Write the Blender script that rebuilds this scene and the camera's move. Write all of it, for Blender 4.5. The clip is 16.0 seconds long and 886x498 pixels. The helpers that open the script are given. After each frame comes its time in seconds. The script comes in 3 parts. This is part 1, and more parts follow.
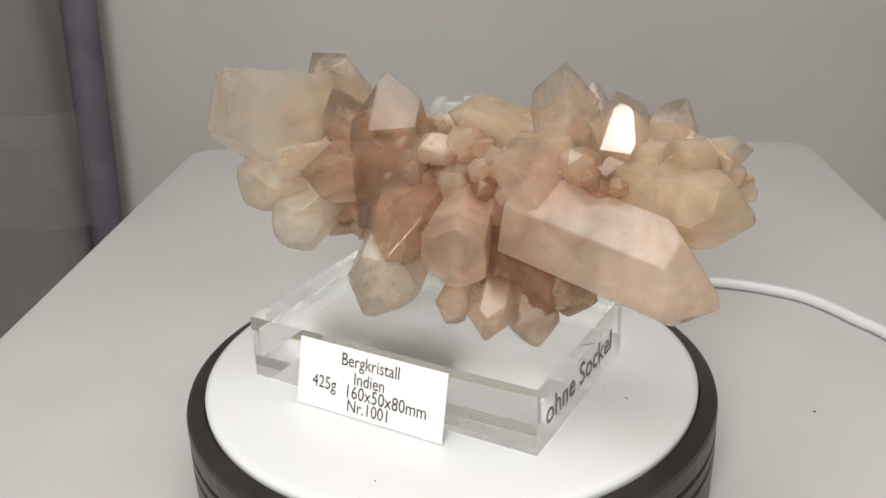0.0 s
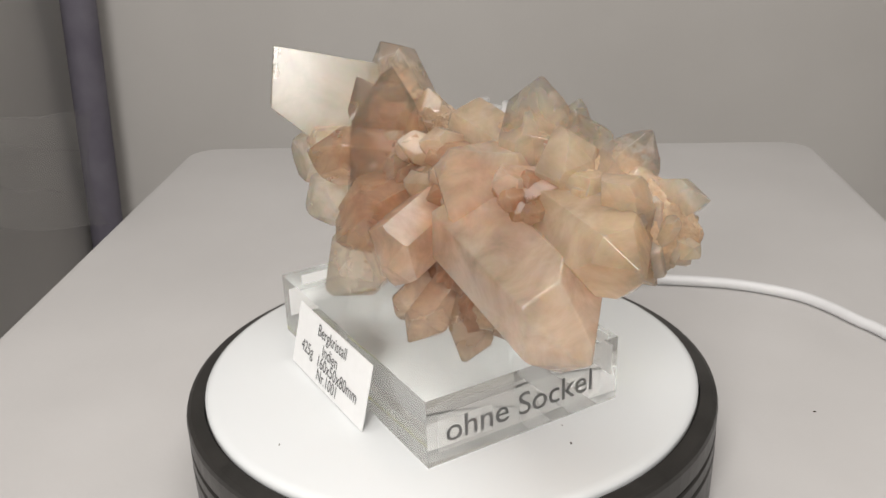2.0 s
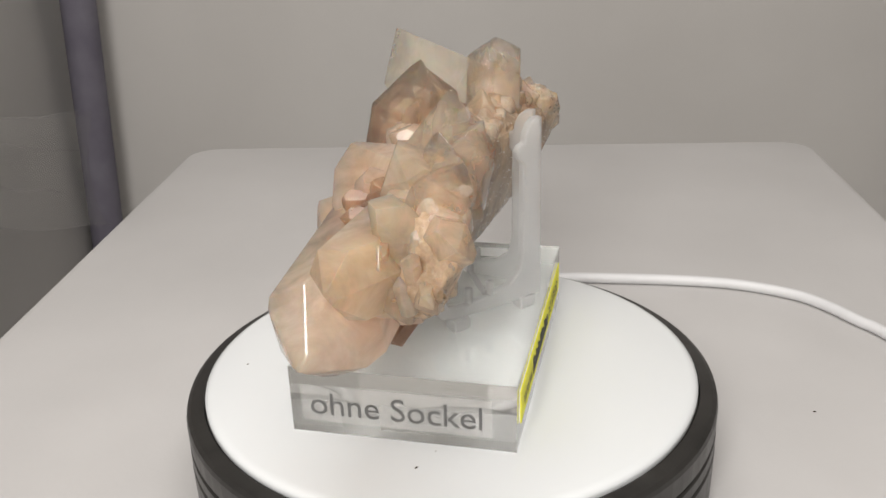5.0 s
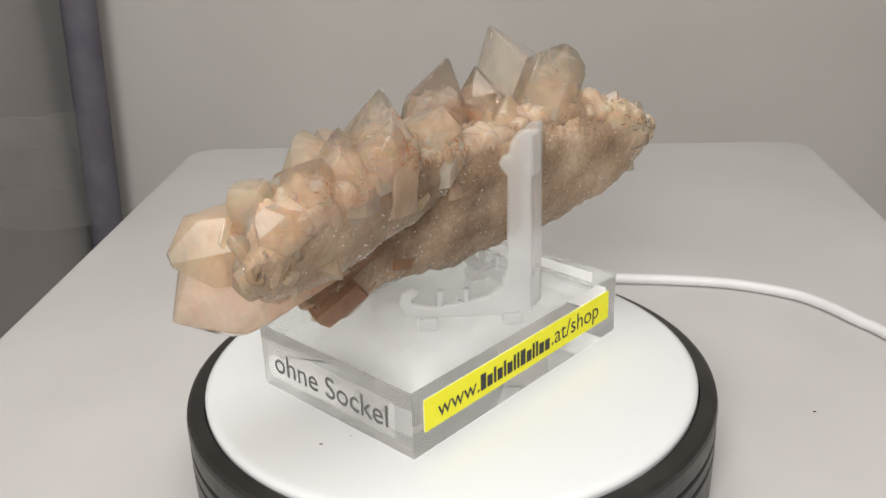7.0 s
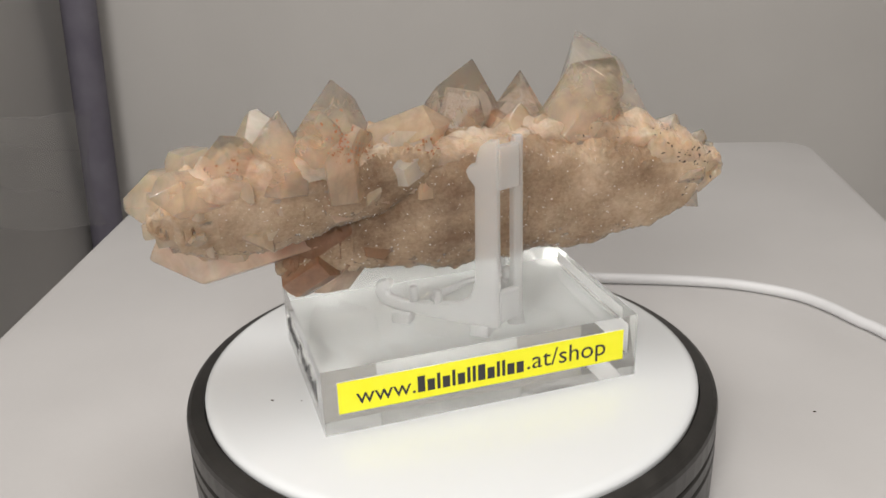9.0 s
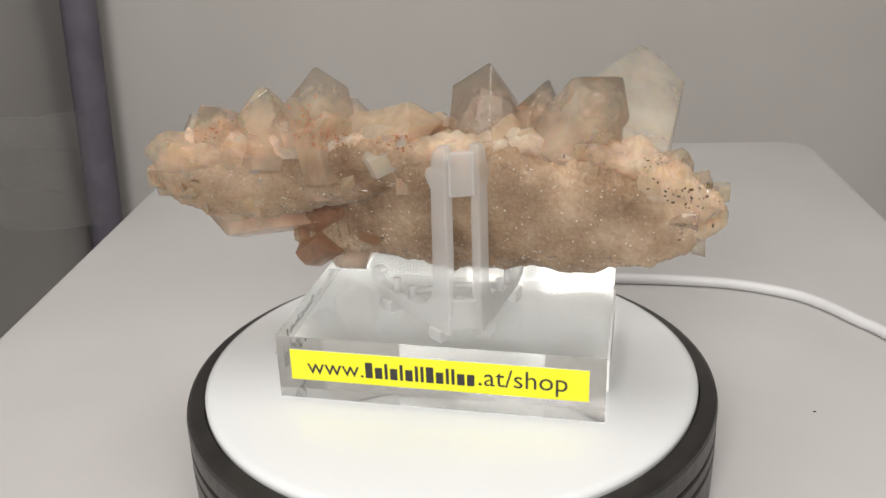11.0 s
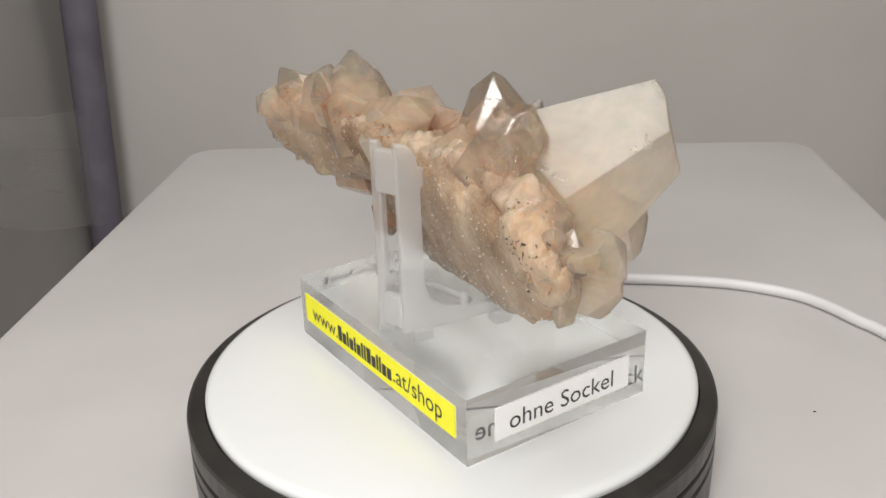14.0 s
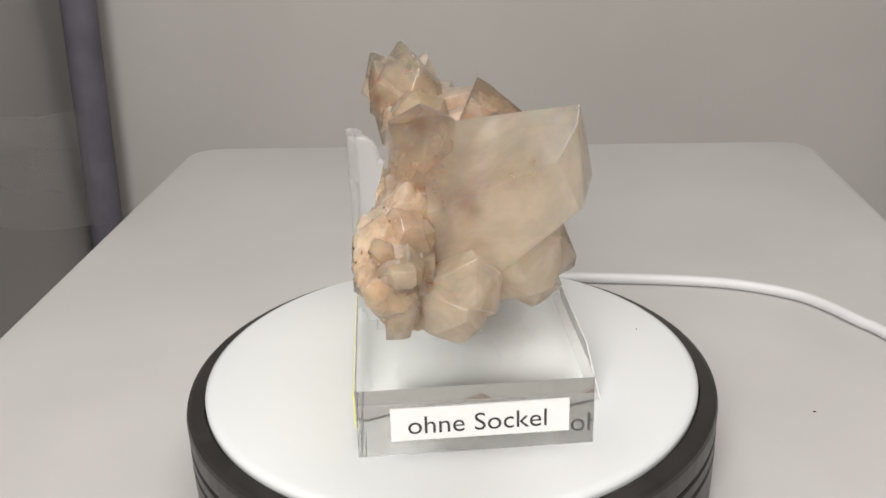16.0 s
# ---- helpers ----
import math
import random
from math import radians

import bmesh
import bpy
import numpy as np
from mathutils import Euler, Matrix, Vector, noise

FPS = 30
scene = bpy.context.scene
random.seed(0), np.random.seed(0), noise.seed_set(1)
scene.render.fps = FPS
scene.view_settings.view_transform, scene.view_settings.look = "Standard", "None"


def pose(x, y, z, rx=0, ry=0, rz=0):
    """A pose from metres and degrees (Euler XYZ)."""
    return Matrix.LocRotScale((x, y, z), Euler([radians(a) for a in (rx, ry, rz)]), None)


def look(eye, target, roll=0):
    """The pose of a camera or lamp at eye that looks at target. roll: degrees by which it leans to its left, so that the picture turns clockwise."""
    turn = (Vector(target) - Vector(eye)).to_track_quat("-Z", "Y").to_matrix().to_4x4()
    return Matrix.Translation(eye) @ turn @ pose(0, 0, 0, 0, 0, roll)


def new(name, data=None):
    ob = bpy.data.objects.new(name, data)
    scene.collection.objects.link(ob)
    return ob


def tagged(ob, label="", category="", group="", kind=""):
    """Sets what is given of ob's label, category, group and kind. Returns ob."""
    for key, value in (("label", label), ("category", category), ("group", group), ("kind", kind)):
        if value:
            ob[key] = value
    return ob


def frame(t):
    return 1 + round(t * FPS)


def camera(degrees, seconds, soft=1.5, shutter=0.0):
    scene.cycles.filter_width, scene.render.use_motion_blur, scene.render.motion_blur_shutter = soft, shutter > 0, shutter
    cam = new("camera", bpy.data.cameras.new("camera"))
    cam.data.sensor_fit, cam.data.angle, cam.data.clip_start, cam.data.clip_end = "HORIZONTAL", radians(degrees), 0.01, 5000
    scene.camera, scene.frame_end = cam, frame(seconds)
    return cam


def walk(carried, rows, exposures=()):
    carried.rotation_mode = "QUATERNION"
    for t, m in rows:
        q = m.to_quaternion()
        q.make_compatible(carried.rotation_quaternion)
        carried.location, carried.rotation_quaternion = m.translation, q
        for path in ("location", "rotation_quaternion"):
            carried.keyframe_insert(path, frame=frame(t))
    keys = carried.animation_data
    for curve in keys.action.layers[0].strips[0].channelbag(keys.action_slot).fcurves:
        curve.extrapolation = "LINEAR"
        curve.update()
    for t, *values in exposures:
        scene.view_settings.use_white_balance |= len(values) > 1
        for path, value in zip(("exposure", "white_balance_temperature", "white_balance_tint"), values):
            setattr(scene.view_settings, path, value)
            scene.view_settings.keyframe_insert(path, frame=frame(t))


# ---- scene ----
from mathutils.bvhtree import BVHTree

cam = camera(50.02, 16.0, soft=1.6)
EYE = Vector((0.0, -0.27633, 0.15569))
GAZE = Vector((-0.00437, 1.0, -0.41773))
walk(cam, [(0, look(EYE, EYE + GAZE, -1.942)), (16, look(EYE, EYE + GAZE, -1.942))],
     ((0, -0.04), (4.0, 0.0), (7.5, 0.05), (8.0, 0.02), (8.5, -0.08), (9.2, -0.09), (11.5, -0.03), (13.0, -0.02), (16.0, 0.02)))

# ---- light ----
world = bpy.data.worlds.new("room_light")
scene.world = world
world.use_nodes = True
world.node_tree.nodes["Background"].inputs[0].default_value = (1.0, 0.95, 0.9, 1)
world.node_tree.nodes["Background"].inputs[1].default_value = 0.5


def area(name, place, target, size, size_y, watts, colour):
    data = bpy.data.lights.new(name, "AREA")
    data.shape, data.size, data.size_y, data.energy, data.color = "RECTANGLE", size, size_y, watts, colour
    ob = new(name, data)
    ob.matrix_world = look(place, target)
    return ob


area("roof_light_panel", (0.01, -0.04, 0.66), (0.01, 0.0, 0.0), 0.50, 0.30, 2.3, (1.0, 0.968, 0.928))
area("front_light_panel", (-0.16, -0.72, 0.50), (0.03, 0.0, 0.04), 0.30, 0.28, 6.2, (1.0, 0.968, 0.928))

# ---- turning ----
SPIN = -14.76117
BLOCK_YAW = -147.69


def turned(t):
    """Degrees by which the platter has turned."""
    return SPIN * (t - 8) - 0.01039 * (t - 8) ** 2


# ---- materials ----
def material(name, colour, rough=0.5, metal=0.0, **more):
    m = bpy.data.materials.new(name)
    m.use_nodes = True
    b = m.node_tree.nodes["Principled BSDF"]
    b.inputs["Base Color"].default_value = (*colour, 1)
    b.inputs["Roughness"].default_value = rough
    b.inputs["Metallic"].default_value = metal
    for key, value in more.items():
        b.inputs[key.replace("_", " ")].default_value = value
    return m


def node(m, kind, **inputs):
    n = m.node_tree.nodes.new(kind)
    for key, value in inputs.items():
        n.inputs[key.replace("_", " ")].default_value = value
    return n


def link(m, a, b):
    m.node_tree.links.new(a, b)


def mottled(m, colours, scale, detail=4, rough=None, bump=0.0, bump_scale=None, rough_scale=None, spread=(0.3, 0.7)):
    """Colour that wanders between the colours given, roughness and relief, all by noise in the thing's own space."""
    b = m.node_tree.nodes["Principled BSDF"]
    place = node(m, "ShaderNodeTexCoord")
    n = node(m, "ShaderNodeTexNoise", Scale=scale, Detail=detail)
    link(m, place.outputs["Object"], n.inputs["Vector"])
    ramp = node(m, "ShaderNodeValToRGB")
    ramp.color_ramp.elements[0].position, ramp.color_ramp.elements[1].position = spread
    ramp.color_ramp.elements[0].color = (*colours[0], 1)
    ramp.color_ramp.elements[1].color = (*colours[-1], 1)
    for i, c in enumerate(colours[1:-1]):
        e = ramp.color_ramp.elements.new(spread[0] + (spread[1] - spread[0]) * (i + 1) / (len(colours) - 1))
        e.color = (*c, 1)
    link(m, n.outputs[0], ramp.inputs[0])
    link(m, ramp.outputs[0], b.inputs["Base Color"])
    if rough:
        r = node(m, "ShaderNodeTexNoise", Scale=rough_scale or scale * 2, Detail=3)
        link(m, place.outputs["Object"], r.inputs["Vector"])
        span = node(m, "ShaderNodeMapRange")
        span.inputs[3].default_value, span.inputs[4].default_value = rough
        link(m, r.outputs[0], span.inputs[0])
        link(m, span.outputs[0], b.inputs["Roughness"])
    if bump:
        h = node(m, "ShaderNodeTexNoise", Scale=bump_scale or scale * 6, Detail=5)
        link(m, place.outputs["Object"], h.inputs["Vector"])
        bm = node(m, "ShaderNodeBump", Strength=bump, Distance=0.001)
        link(m, h.outputs[0], bm.inputs["Height"])
        link(m, bm.outputs[0], b.inputs["Normal"])
    return m


def quartz(name, colours, cloudy, glow=0.5, bump=0.05, scale=30, tint=(0.98, 0.93, 0.88), gloss=0.05, zoned=0.25, refract=0.3, grain=8, wax=0.006, clearing=0.3, speckle=0.16):
    """Cloudy quartz: partly see-through, more in some places than in others; its milky part lets light through; glossy facets."""
    colours = [(r * 0.985, g * 0.915, b * 0.835) for r, g, b in colours]
    m = bpy.data.materials.new(name)
    m.use_nodes = True
    tree = m.node_tree
    tree.nodes.remove(tree.nodes["Principled BSDF"])
    place = node(m, "ShaderNodeTexCoord")
    stain = node(m, "ShaderNodeTexNoise", Scale=scale, Detail=4, Roughness=0.55)
    link(m, place.outputs["Object"], stain.inputs["Vector"])
    # growth zones: iron-stained near the root, paler towards the points
    flat = node(m, "ShaderNodeVectorMath")
    flat.operation = "MULTIPLY"
    flat.inputs[1].default_value = (0.4, 1, 1)
    link(m, place.outputs["Object"], flat.inputs[0])
    far = node(m, "ShaderNodeVectorMath")
    far.operation = "DISTANCE"
    far.inputs[1].default_value = (0.004, 0.008, 0.058)
    link(m, flat.outputs[0], far.inputs[0])
    zone = node(m, "ShaderNodeMapRange")
    zone.inputs[1].default_value, zone.inputs[2].default_value = 0.012, 0.042
    zone.inputs[3].default_value, zone.inputs[4].default_value = -zoned, zoned
    link(m, far.outputs["Value"], zone.inputs[0])
    both = node(m, "ShaderNodeMath")
    both.operation = "ADD"
    link(m, stain.outputs[0], both.inputs[0])
    link(m, zone.outputs[0], both.inputs[1])
    ramp = node(m, "ShaderNodeValToRGB")
    ramp.color_ramp.elements[0].position, ramp.color_ramp.elements[1].position = 0.22, 0.78
    ramp.color_ramp.elements[0].color, ramp.color_ramp.elements[1].color = (*colours[0], 1), (*colours[2], 1)
    ramp.color_ramp.elements.new(0.5).color = (*colours[1], 1)
    fine = node(m, "ShaderNodeTexNoise", Scale=scale * 14, Detail=5, Roughness=0.7)
    link(m, place.outputs["Object"], fine.inputs["Vector"])
    fleck = node(m, "ShaderNodeMath")
    fleck.operation = "MULTIPLY_ADD"
    fleck.inputs[1].default_value = speckle
    link(m, fine.outputs[0], fleck.inputs[0])
    link(m, both.outputs[0], fleck.inputs[2])
    shift = node(m, "ShaderNodeMath")
    shift.operation = "SUBTRACT"
    shift.inputs[1].default_value = speckle / 2
    link(m, fleck.outputs[0], shift.inputs[0])
    link(m, shift.outputs[0], ramp.inputs[0])
    veil = node(m, "ShaderNodeTexNoise", Scale=scale * 2.2, Detail=5, Roughness=0.6, Distortion=0.5)
    link(m, place.outputs["Object"], veil.inputs["Vector"])
    span = node(m, "ShaderNodeMapRange")
    span.inputs[1].default_value, span.inputs[2].default_value = 0.3, 0.7
    span.inputs[3].default_value, span.inputs[4].default_value = cloudy
    link(m, veil.outputs[0], span.inputs[0])
    # clearer towards the points, cloudier at the root
    thin = node(m, "ShaderNodeMapRange")
    thin.inputs[1].default_value, thin.inputs[2].default_value = 0.014, 0.046
    thin.inputs[3].default_value, thin.inputs[4].default_value = clearing, -clearing * 0.35
    link(m, far.outputs["Value"], thin.inputs[0])
    share = node(m, "ShaderNodeMath")
    share.operation, share.use_clamp = "ADD", True
    link(m, span.outputs[0], share.inputs[0])
    link(m, thin.outputs[0], share.inputs[1])
    relief = node(m, "ShaderNodeTexNoise", Scale=scale * grain, Detail=6, Roughness=0.65)
    link(m, place.outputs["Object"], relief.inputs["Vector"])
    facet = node(m, "ShaderNodeNewGeometry")
    dents = node(m, "ShaderNodeBump", Strength=bump, Distance=0.001)
    link(m, relief.outputs[0], dents.inputs["Height"])
    link(m, facet.outputs["True Normal"], dents.inputs["Normal"])
    milk = node(m, "ShaderNodeSubsurfaceScattering", Scale=wax, Radius=(1.0, 0.72, 0.5))
    lit = node(m, "ShaderNodeBsdfTranslucent")
    clear = node(m, "ShaderNodeBsdfTransparent", Color=(*tint, 1))
    bent = node(m, "ShaderNodeBsdfRefraction", Color=(*tint, 1), Roughness=0.03, IOR=1.5)
    # the milky inside softens the facets by half
    sum_ = node(m, "ShaderNodeVectorMath")
    sum_.operation = "MULTIPLY_ADD"
    sum_.inputs[1].default_value = (0.6, 0.6, 0.6)
    link(m, facet.outputs["Normal"], sum_.inputs[0])
    link(m, facet.outputs["True Normal"], sum_.inputs[2])
    soft = node(m, "ShaderNodeVectorMath")
    soft.operation = "NORMALIZE"
    link(m, sum_.outputs[0], soft.inputs[0])
    link(m, soft.outputs[0], milk.inputs["Normal"])
    link(m, soft.outputs[0], lit.inputs["Normal"])
    skin = node(m, "ShaderNodeBsdfGlossy", Roughness=gloss)
    facing = node(m, "ShaderNodeLayerWeight", Blend=0.5)
    steep = node(m, "ShaderNodeMath")
    steep.operation = "POWER"
    steep.inputs[1].default_value = 5.0
    link(m, facing.outputs["Facing"], steep.inputs[0])
    fresnel = node(m, "ShaderNodeMath")
    fresnel.operation = "MULTIPLY_ADD"
    fresnel.inputs[1].default_value, fresnel.inputs[2].default_value = 0.75, 0.05
    link(m, steep.outputs[0], fresnel.inputs[0])
    link(m, ramp.outputs[0], milk.inputs["Color"])
    link(m, ramp.outputs[0], lit.inputs["Color"])
    link(m, dents.outputs[0], skin.inputs["Normal"])

    def mix(share, one, two):
        n = node(m, "ShaderNodeMixShader")
        if isinstance(share, float):
            n.inputs[0].default_value = share
        else:
            link(m, share, n.inputs[0])
        link(m, one, n.inputs[1])
        link(m, two, n.inputs[2])
        return n.outputs[0]

    body = mix(share.outputs[0], mix(refract, clear.outputs[0], bent.outputs[0]), mix(glow, milk.outputs[0], lit.outputs[0]))
    link(m, mix(fresnel.outputs[0], body, skin.outputs[0]), tree.nodes["Material Output"].inputs["Surface"])
    return m


ROSE = quartz("rose_quartz", [(0.90, 0.60, 0.46), (0.97, 0.79, 0.67), (0.99, 0.90, 0.82)], (0.18, 0.50), 0.5, 0.1, tint=(0.99, 0.905, 0.835), gloss=0.08, refract=0.35, clearing=0.22)
SMOKE = quartz("smoky_rose_quartz", [(0.48, 0.30, 0.205), (0.69, 0.49, 0.37), (0.89, 0.73, 0.60)], (0.12, 0.42), 0.5, 0.08, tint=(0.955, 0.855, 0.765), gloss=0.04, refract=0.42, clearing=0.22)
GLASSY = quartz("glassy_smoky_quartz", [(0.80, 0.56, 0.42), (0.93, 0.75, 0.62), (0.99, 0.90, 0.80)], (0.0, 0.20), 0.5, tint=(0.985, 0.92, 0.86), gloss=0.02, refract=0.62, clearing=0.14)
CLEAR = quartz("milky_clear_quartz", [(0.98, 0.87, 0.76), (0.99, 0.94, 0.87), (0.995, 0.98, 0.94)], (0.16, 0.42), 0.5, tint=(1.0, 0.95, 0.90), gloss=0.05, refract=0.42, clearing=0.2)
MILKY = quartz("large_milky_quartz", [(0.98, 0.90, 0.81), (0.99, 0.95, 0.88), (0.995, 0.98, 0.93)], (0.12, 0.34), 0.5, 0.06, 16, tint=(1.0, 0.95, 0.895), gloss=0.16, zoned=0.1, refract=0.25, clearing=0.1)
PALE = quartz("pale_peach_quartz", [(0.97, 0.71, 0.54), (0.985, 0.84, 0.70), (0.99, 0.91, 0.81)], (0.10, 0.40), 0.5, 0.08, tint=(0.99, 0.925, 0.86), gloss=0.04, refract=0.42, clearing=0.22)
PEACH = quartz("see_through_peach_quartz", [(0.97, 0.79, 0.66), (0.985, 0.88, 0.79), (0.99, 0.95, 0.89)], (0.04, 0.28), 0.5, 0.08, tint=(0.995, 0.94, 0.885), gloss=0.03, refract=0.5, clearing=0.2)
HONEY = quartz("honey_quartz", [(0.97, 0.75, 0.55), (0.99, 0.85, 0.70), (0.99, 0.92, 0.82)], (0.18, 0.46), 0.5, tint=(0.99, 0.92, 0.83), gloss=0.2, refract=0.35, clearing=0.2)
# pale colour of the added flakes imitates glints within the crystals
INNER_GLINT = quartz("bright_inner_fracture", [(0.95, 0.85, 0.75), (0.97, 0.90, 0.83), (0.98, 0.94, 0.90)], (0.2, 0.55), 0.5, 0.2, 120, tint=(1.0, 0.99, 0.98), gloss=0.06, refract=0.2, clearing=0.0)
MATRIX = quartz("sugary_quartz_matrix", [(0.21, 0.14, 0.09), (0.43, 0.33, 0.24), (0.70, 0.575, 0.45)], (0.75, 0.95), 0.2, 1.0, 60, gloss=0.2, zoned=0.14, grain=22, wax=0.0012, clearing=0.0, speckle=0.45)
ROOT = quartz("brown_quartz_root", [(0.20, 0.10, 0.06), (0.34, 0.20, 0.13), (0.50, 0.34, 0.24)], (0.60, 0.90), 0.3, 0.9, 65, gloss=0.12, zoned=0.1, grain=16, wax=0.002, clearing=0.0)
CRUST = quartz("broken_quartz_crust", [(0.84, 0.58, 0.43), (0.93, 0.76, 0.63), (0.98, 0.89, 0.80)], (0.30, 0.70), 0.35, 0.5, 70, tint=(0.985, 0.90, 0.81), gloss=0.05, zoned=0.1, grain=10, clearing=0.0, speckle=0.4)
TAIL = quartz("waxy_peach_quartz", [(0.90, 0.62, 0.44), (0.97, 0.80, 0.64), (0.99, 0.91, 0.81)], (0.35, 0.7), 0.4, 0.4, 50, tint=(0.99, 0.92, 0.84), gloss=0.08, zoned=0.05, wax=0.005, clearing=0.0)
# brown darkened further: shade between the crystals is put into this colour
GAP_SHADE = quartz("peach_quartz_inside", [(0.27, 0.15, 0.09), (0.42, 0.265, 0.175), (0.58, 0.40, 0.29)], (0.6, 0.95), 0.3, 0.4, 60, gloss=0.2, zoned=0.1, clearing=0.0)
# sparkle put into the colour: grains are near-white
GLINT = material("bright_quartz_grains", (0.93, 0.88, 0.80), 0.05, IOR=1.6)
RUST = material("rust_spots", (0.25, 0.09, 0.03), 0.7)
BLACK_SPOT = material("dark_mineral_spots", (0.05, 0.035, 0.025), 0.6)
ACRYLIC = material("clear_acrylic", (0.84, 0.848, 0.828), 0.0, IOR=1.49, Transmission_Weight=0.95)
FROSTED = material("frosted_plastic", (0.80, 0.81, 0.81), 0.3, IOR=1.35, Transmission_Weight=0.4, Subsurface_Weight=1.0,
                   Subsurface_Scale=0.006, Alpha=0.36)
FROSTED.node_tree.nodes["Principled BSDF"].inputs["Subsurface Radius"].default_value = (1, 1, 1)
PAPER = mottled(material("white_paper", (0.86, 0.86, 0.86), 0.75), [(0.84, 0.84, 0.84), (0.87, 0.87, 0.87)], 300)
YELLOW = mottled(material("yellow_paper", (0.9, 0.88, 0.02), 0.6), [(0.90, 0.86, 0.015), (0.93, 0.90, 0.03)], 200)
INK = material("black_ink", (0.03, 0.03, 0.032), 0.6)
FILM = material("milky_film", (0.9, 0.9, 0.88), 0.4, Alpha=0.1)
PLATTER = mottled(material("white_gloss_plastic", (0.86, 0.86, 0.86), 0.25), [(0.71, 0.73, 0.742), (0.72, 0.74, 0.752)], 20,
                  rough=(0.22, 0.26))
BLACK = mottled(material("black_plastic", (0.018, 0.017, 0.016), 0.35), [(0.014, 0.013, 0.012), (0.026, 0.024, 0.022)], 90,
                rough=(0.25, 0.5), bump=0.05, bump_scale=1500)
BOARD = mottled(material("white_table_board", (0.74, 0.72, 0.70), 0.5), [(0.505, 0.492, 0.486), (0.57, 0.556, 0.55)], 9, 6,
                rough=(0.4, 0.6), bump=0.06, bump_scale=500)
FABRIC = mottled(material("grey_white_tent_fabric", (0.62, 0.6, 0.58), 0.85), [(0.56, 0.54, 0.52), (0.64, 0.62, 0.60)], 3, 6,
                 bump=0.15, bump_scale=700)
# tent fabric darkened for the side walls: weaker light put into the colour
DARKENED_SIDE = mottled(material("grey_side_curtain", (0.36, 0.35, 0.34), 0.85), [(0.37, 0.36, 0.353), (0.44, 0.43, 0.42)], 4, 6,
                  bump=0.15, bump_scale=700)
DARK_TRIM = mottled(material("grey_violet_trim", (0.16, 0.15, 0.19), 0.8), [(0.125, 0.115, 0.15), (0.165, 0.155, 0.19)], 30,
                    bump=0.2, bump_scale=600)
PLASTIC = material("clear_plastic_film", (0.75, 0.74, 0.73), 0.3, Alpha=0.06)
CABLE = mottled(material("white_cable", (0.82, 0.82, 0.83), 0.4), [(0.66, 0.66, 0.67), (0.70, 0.70, 0.71)], 80)
ROOM = mottled(material("room_paint", (0.5, 0.48, 0.45), 0.8), [(0.46, 0.44, 0.41), (0.53, 0.51, 0.48)], 2)


# ---- mesh helpers ----
def part(name, bm, mat, parent=None, label="", smooth=False):
    me = bpy.data.meshes.new(name)
    bm.to_mesh(me)
    bm.free()
    me.materials.append(mat)
    for p in me.polygons:
        p.use_smooth = smooth
    ob = new(name, me)
    ob.parent = parent
    return tagged(ob, label) if label else ob


def box(size, centre=(0, 0, 0), bevel=0.0, segments=2):
    bm = bmesh.new()
    bmesh.ops.create_cube(bm, size=1.0, matrix=Matrix.Translation(centre) @ Matrix.Diagonal((*size, 1)))
    if bevel:
        bmesh.ops.bevel(bm, geom=bm.edges[:], offset=bevel, segments=segments, profile=0.5, affect="EDGES")
    return bm


def lathe(profile, n=96):
    """A turned body from (radius, height) pairs; a radius of 0 closes it."""
    bm = bmesh.new()
    rings = []
    for r, z in profile:
        if r == 0:
            rings.append([bm.verts.new((0, 0, z))])
        else:
            rings.append([bm.verts.new((r * math.cos(2 * math.pi * i / n), r * math.sin(2 * math.pi * i / n), z)) for i in range(n)])
    for a, b in zip(rings, rings[1:]):
        for i in range(n):
            j = (i + 1) % n
            if len(a) == 1:
                bm.faces.new((a[0], b[i], b[j]))
            elif len(b) == 1:
                bm.faces.new((a[i], a[j], b[0]))
            else:
                bm.faces.new((a[i], a[j], b[j], b[i]))
    bmesh.ops.recalc_face_normals(bm, faces=bm.faces)
    return bm


def tube(points, radius, n=12):
    """A round rod along points."""
    bm = bmesh.new()
    pts = [Vector(p) for p in points]
    rings = []
    for i, p in enumerate(pts):
        d = (pts[min(i + 1, len(pts) - 1)] - pts[max(i - 1, 0)]).normalized()
        a = d.orthogonal().normalized() if i == 0 else (side - d * side.dot(d)).normalized()
        side = a
        b = d.cross(a)
        rings.append([bm.verts.new(p + radius * (math.cos(2 * math.pi * k / n) * a + math.sin(2 * math.pi * k / n) * b)) for k in range(n)])
    for a, b in zip(rings, rings[1:]):
        for k in range(n):
            bm.faces.new((a[k], a[(k + 1) % n], b[(k + 1) % n], b[k]))
    bm.faces.new(rings[0][::-1])
    bm.faces.new(rings[-1])
    bmesh.ops.recalc_face_normals(bm, faces=bm.faces)
    return bm


def plate(outline, thick, m, bevel=0.0):
    """A flat plate of that thickness with the outline given in its own x, z plane, set at the pose m."""
    bm = bmesh.new()
    f = bm.faces.new([bm.verts.new((x, -thick / 2, z)) for x, z in outline])
    ext = bmesh.ops.extrude_face_region(bm, geom=[f])
    bmesh.ops.translate(bm, verts=[e for e in ext["geom"] if isinstance(e, bmesh.types.BMVert)], vec=(0, thick, 0))
    bmesh.ops.recalc_face_normals(bm, faces=bm.faces)
    if bevel:
        bmesh.ops.bevel(bm, geom=bm.edges[:], offset=bevel, segments=2, profile=0.5, affect="EDGES")
    bmesh.ops.transform(bm, matrix=m, verts=bm.verts)
    return bm


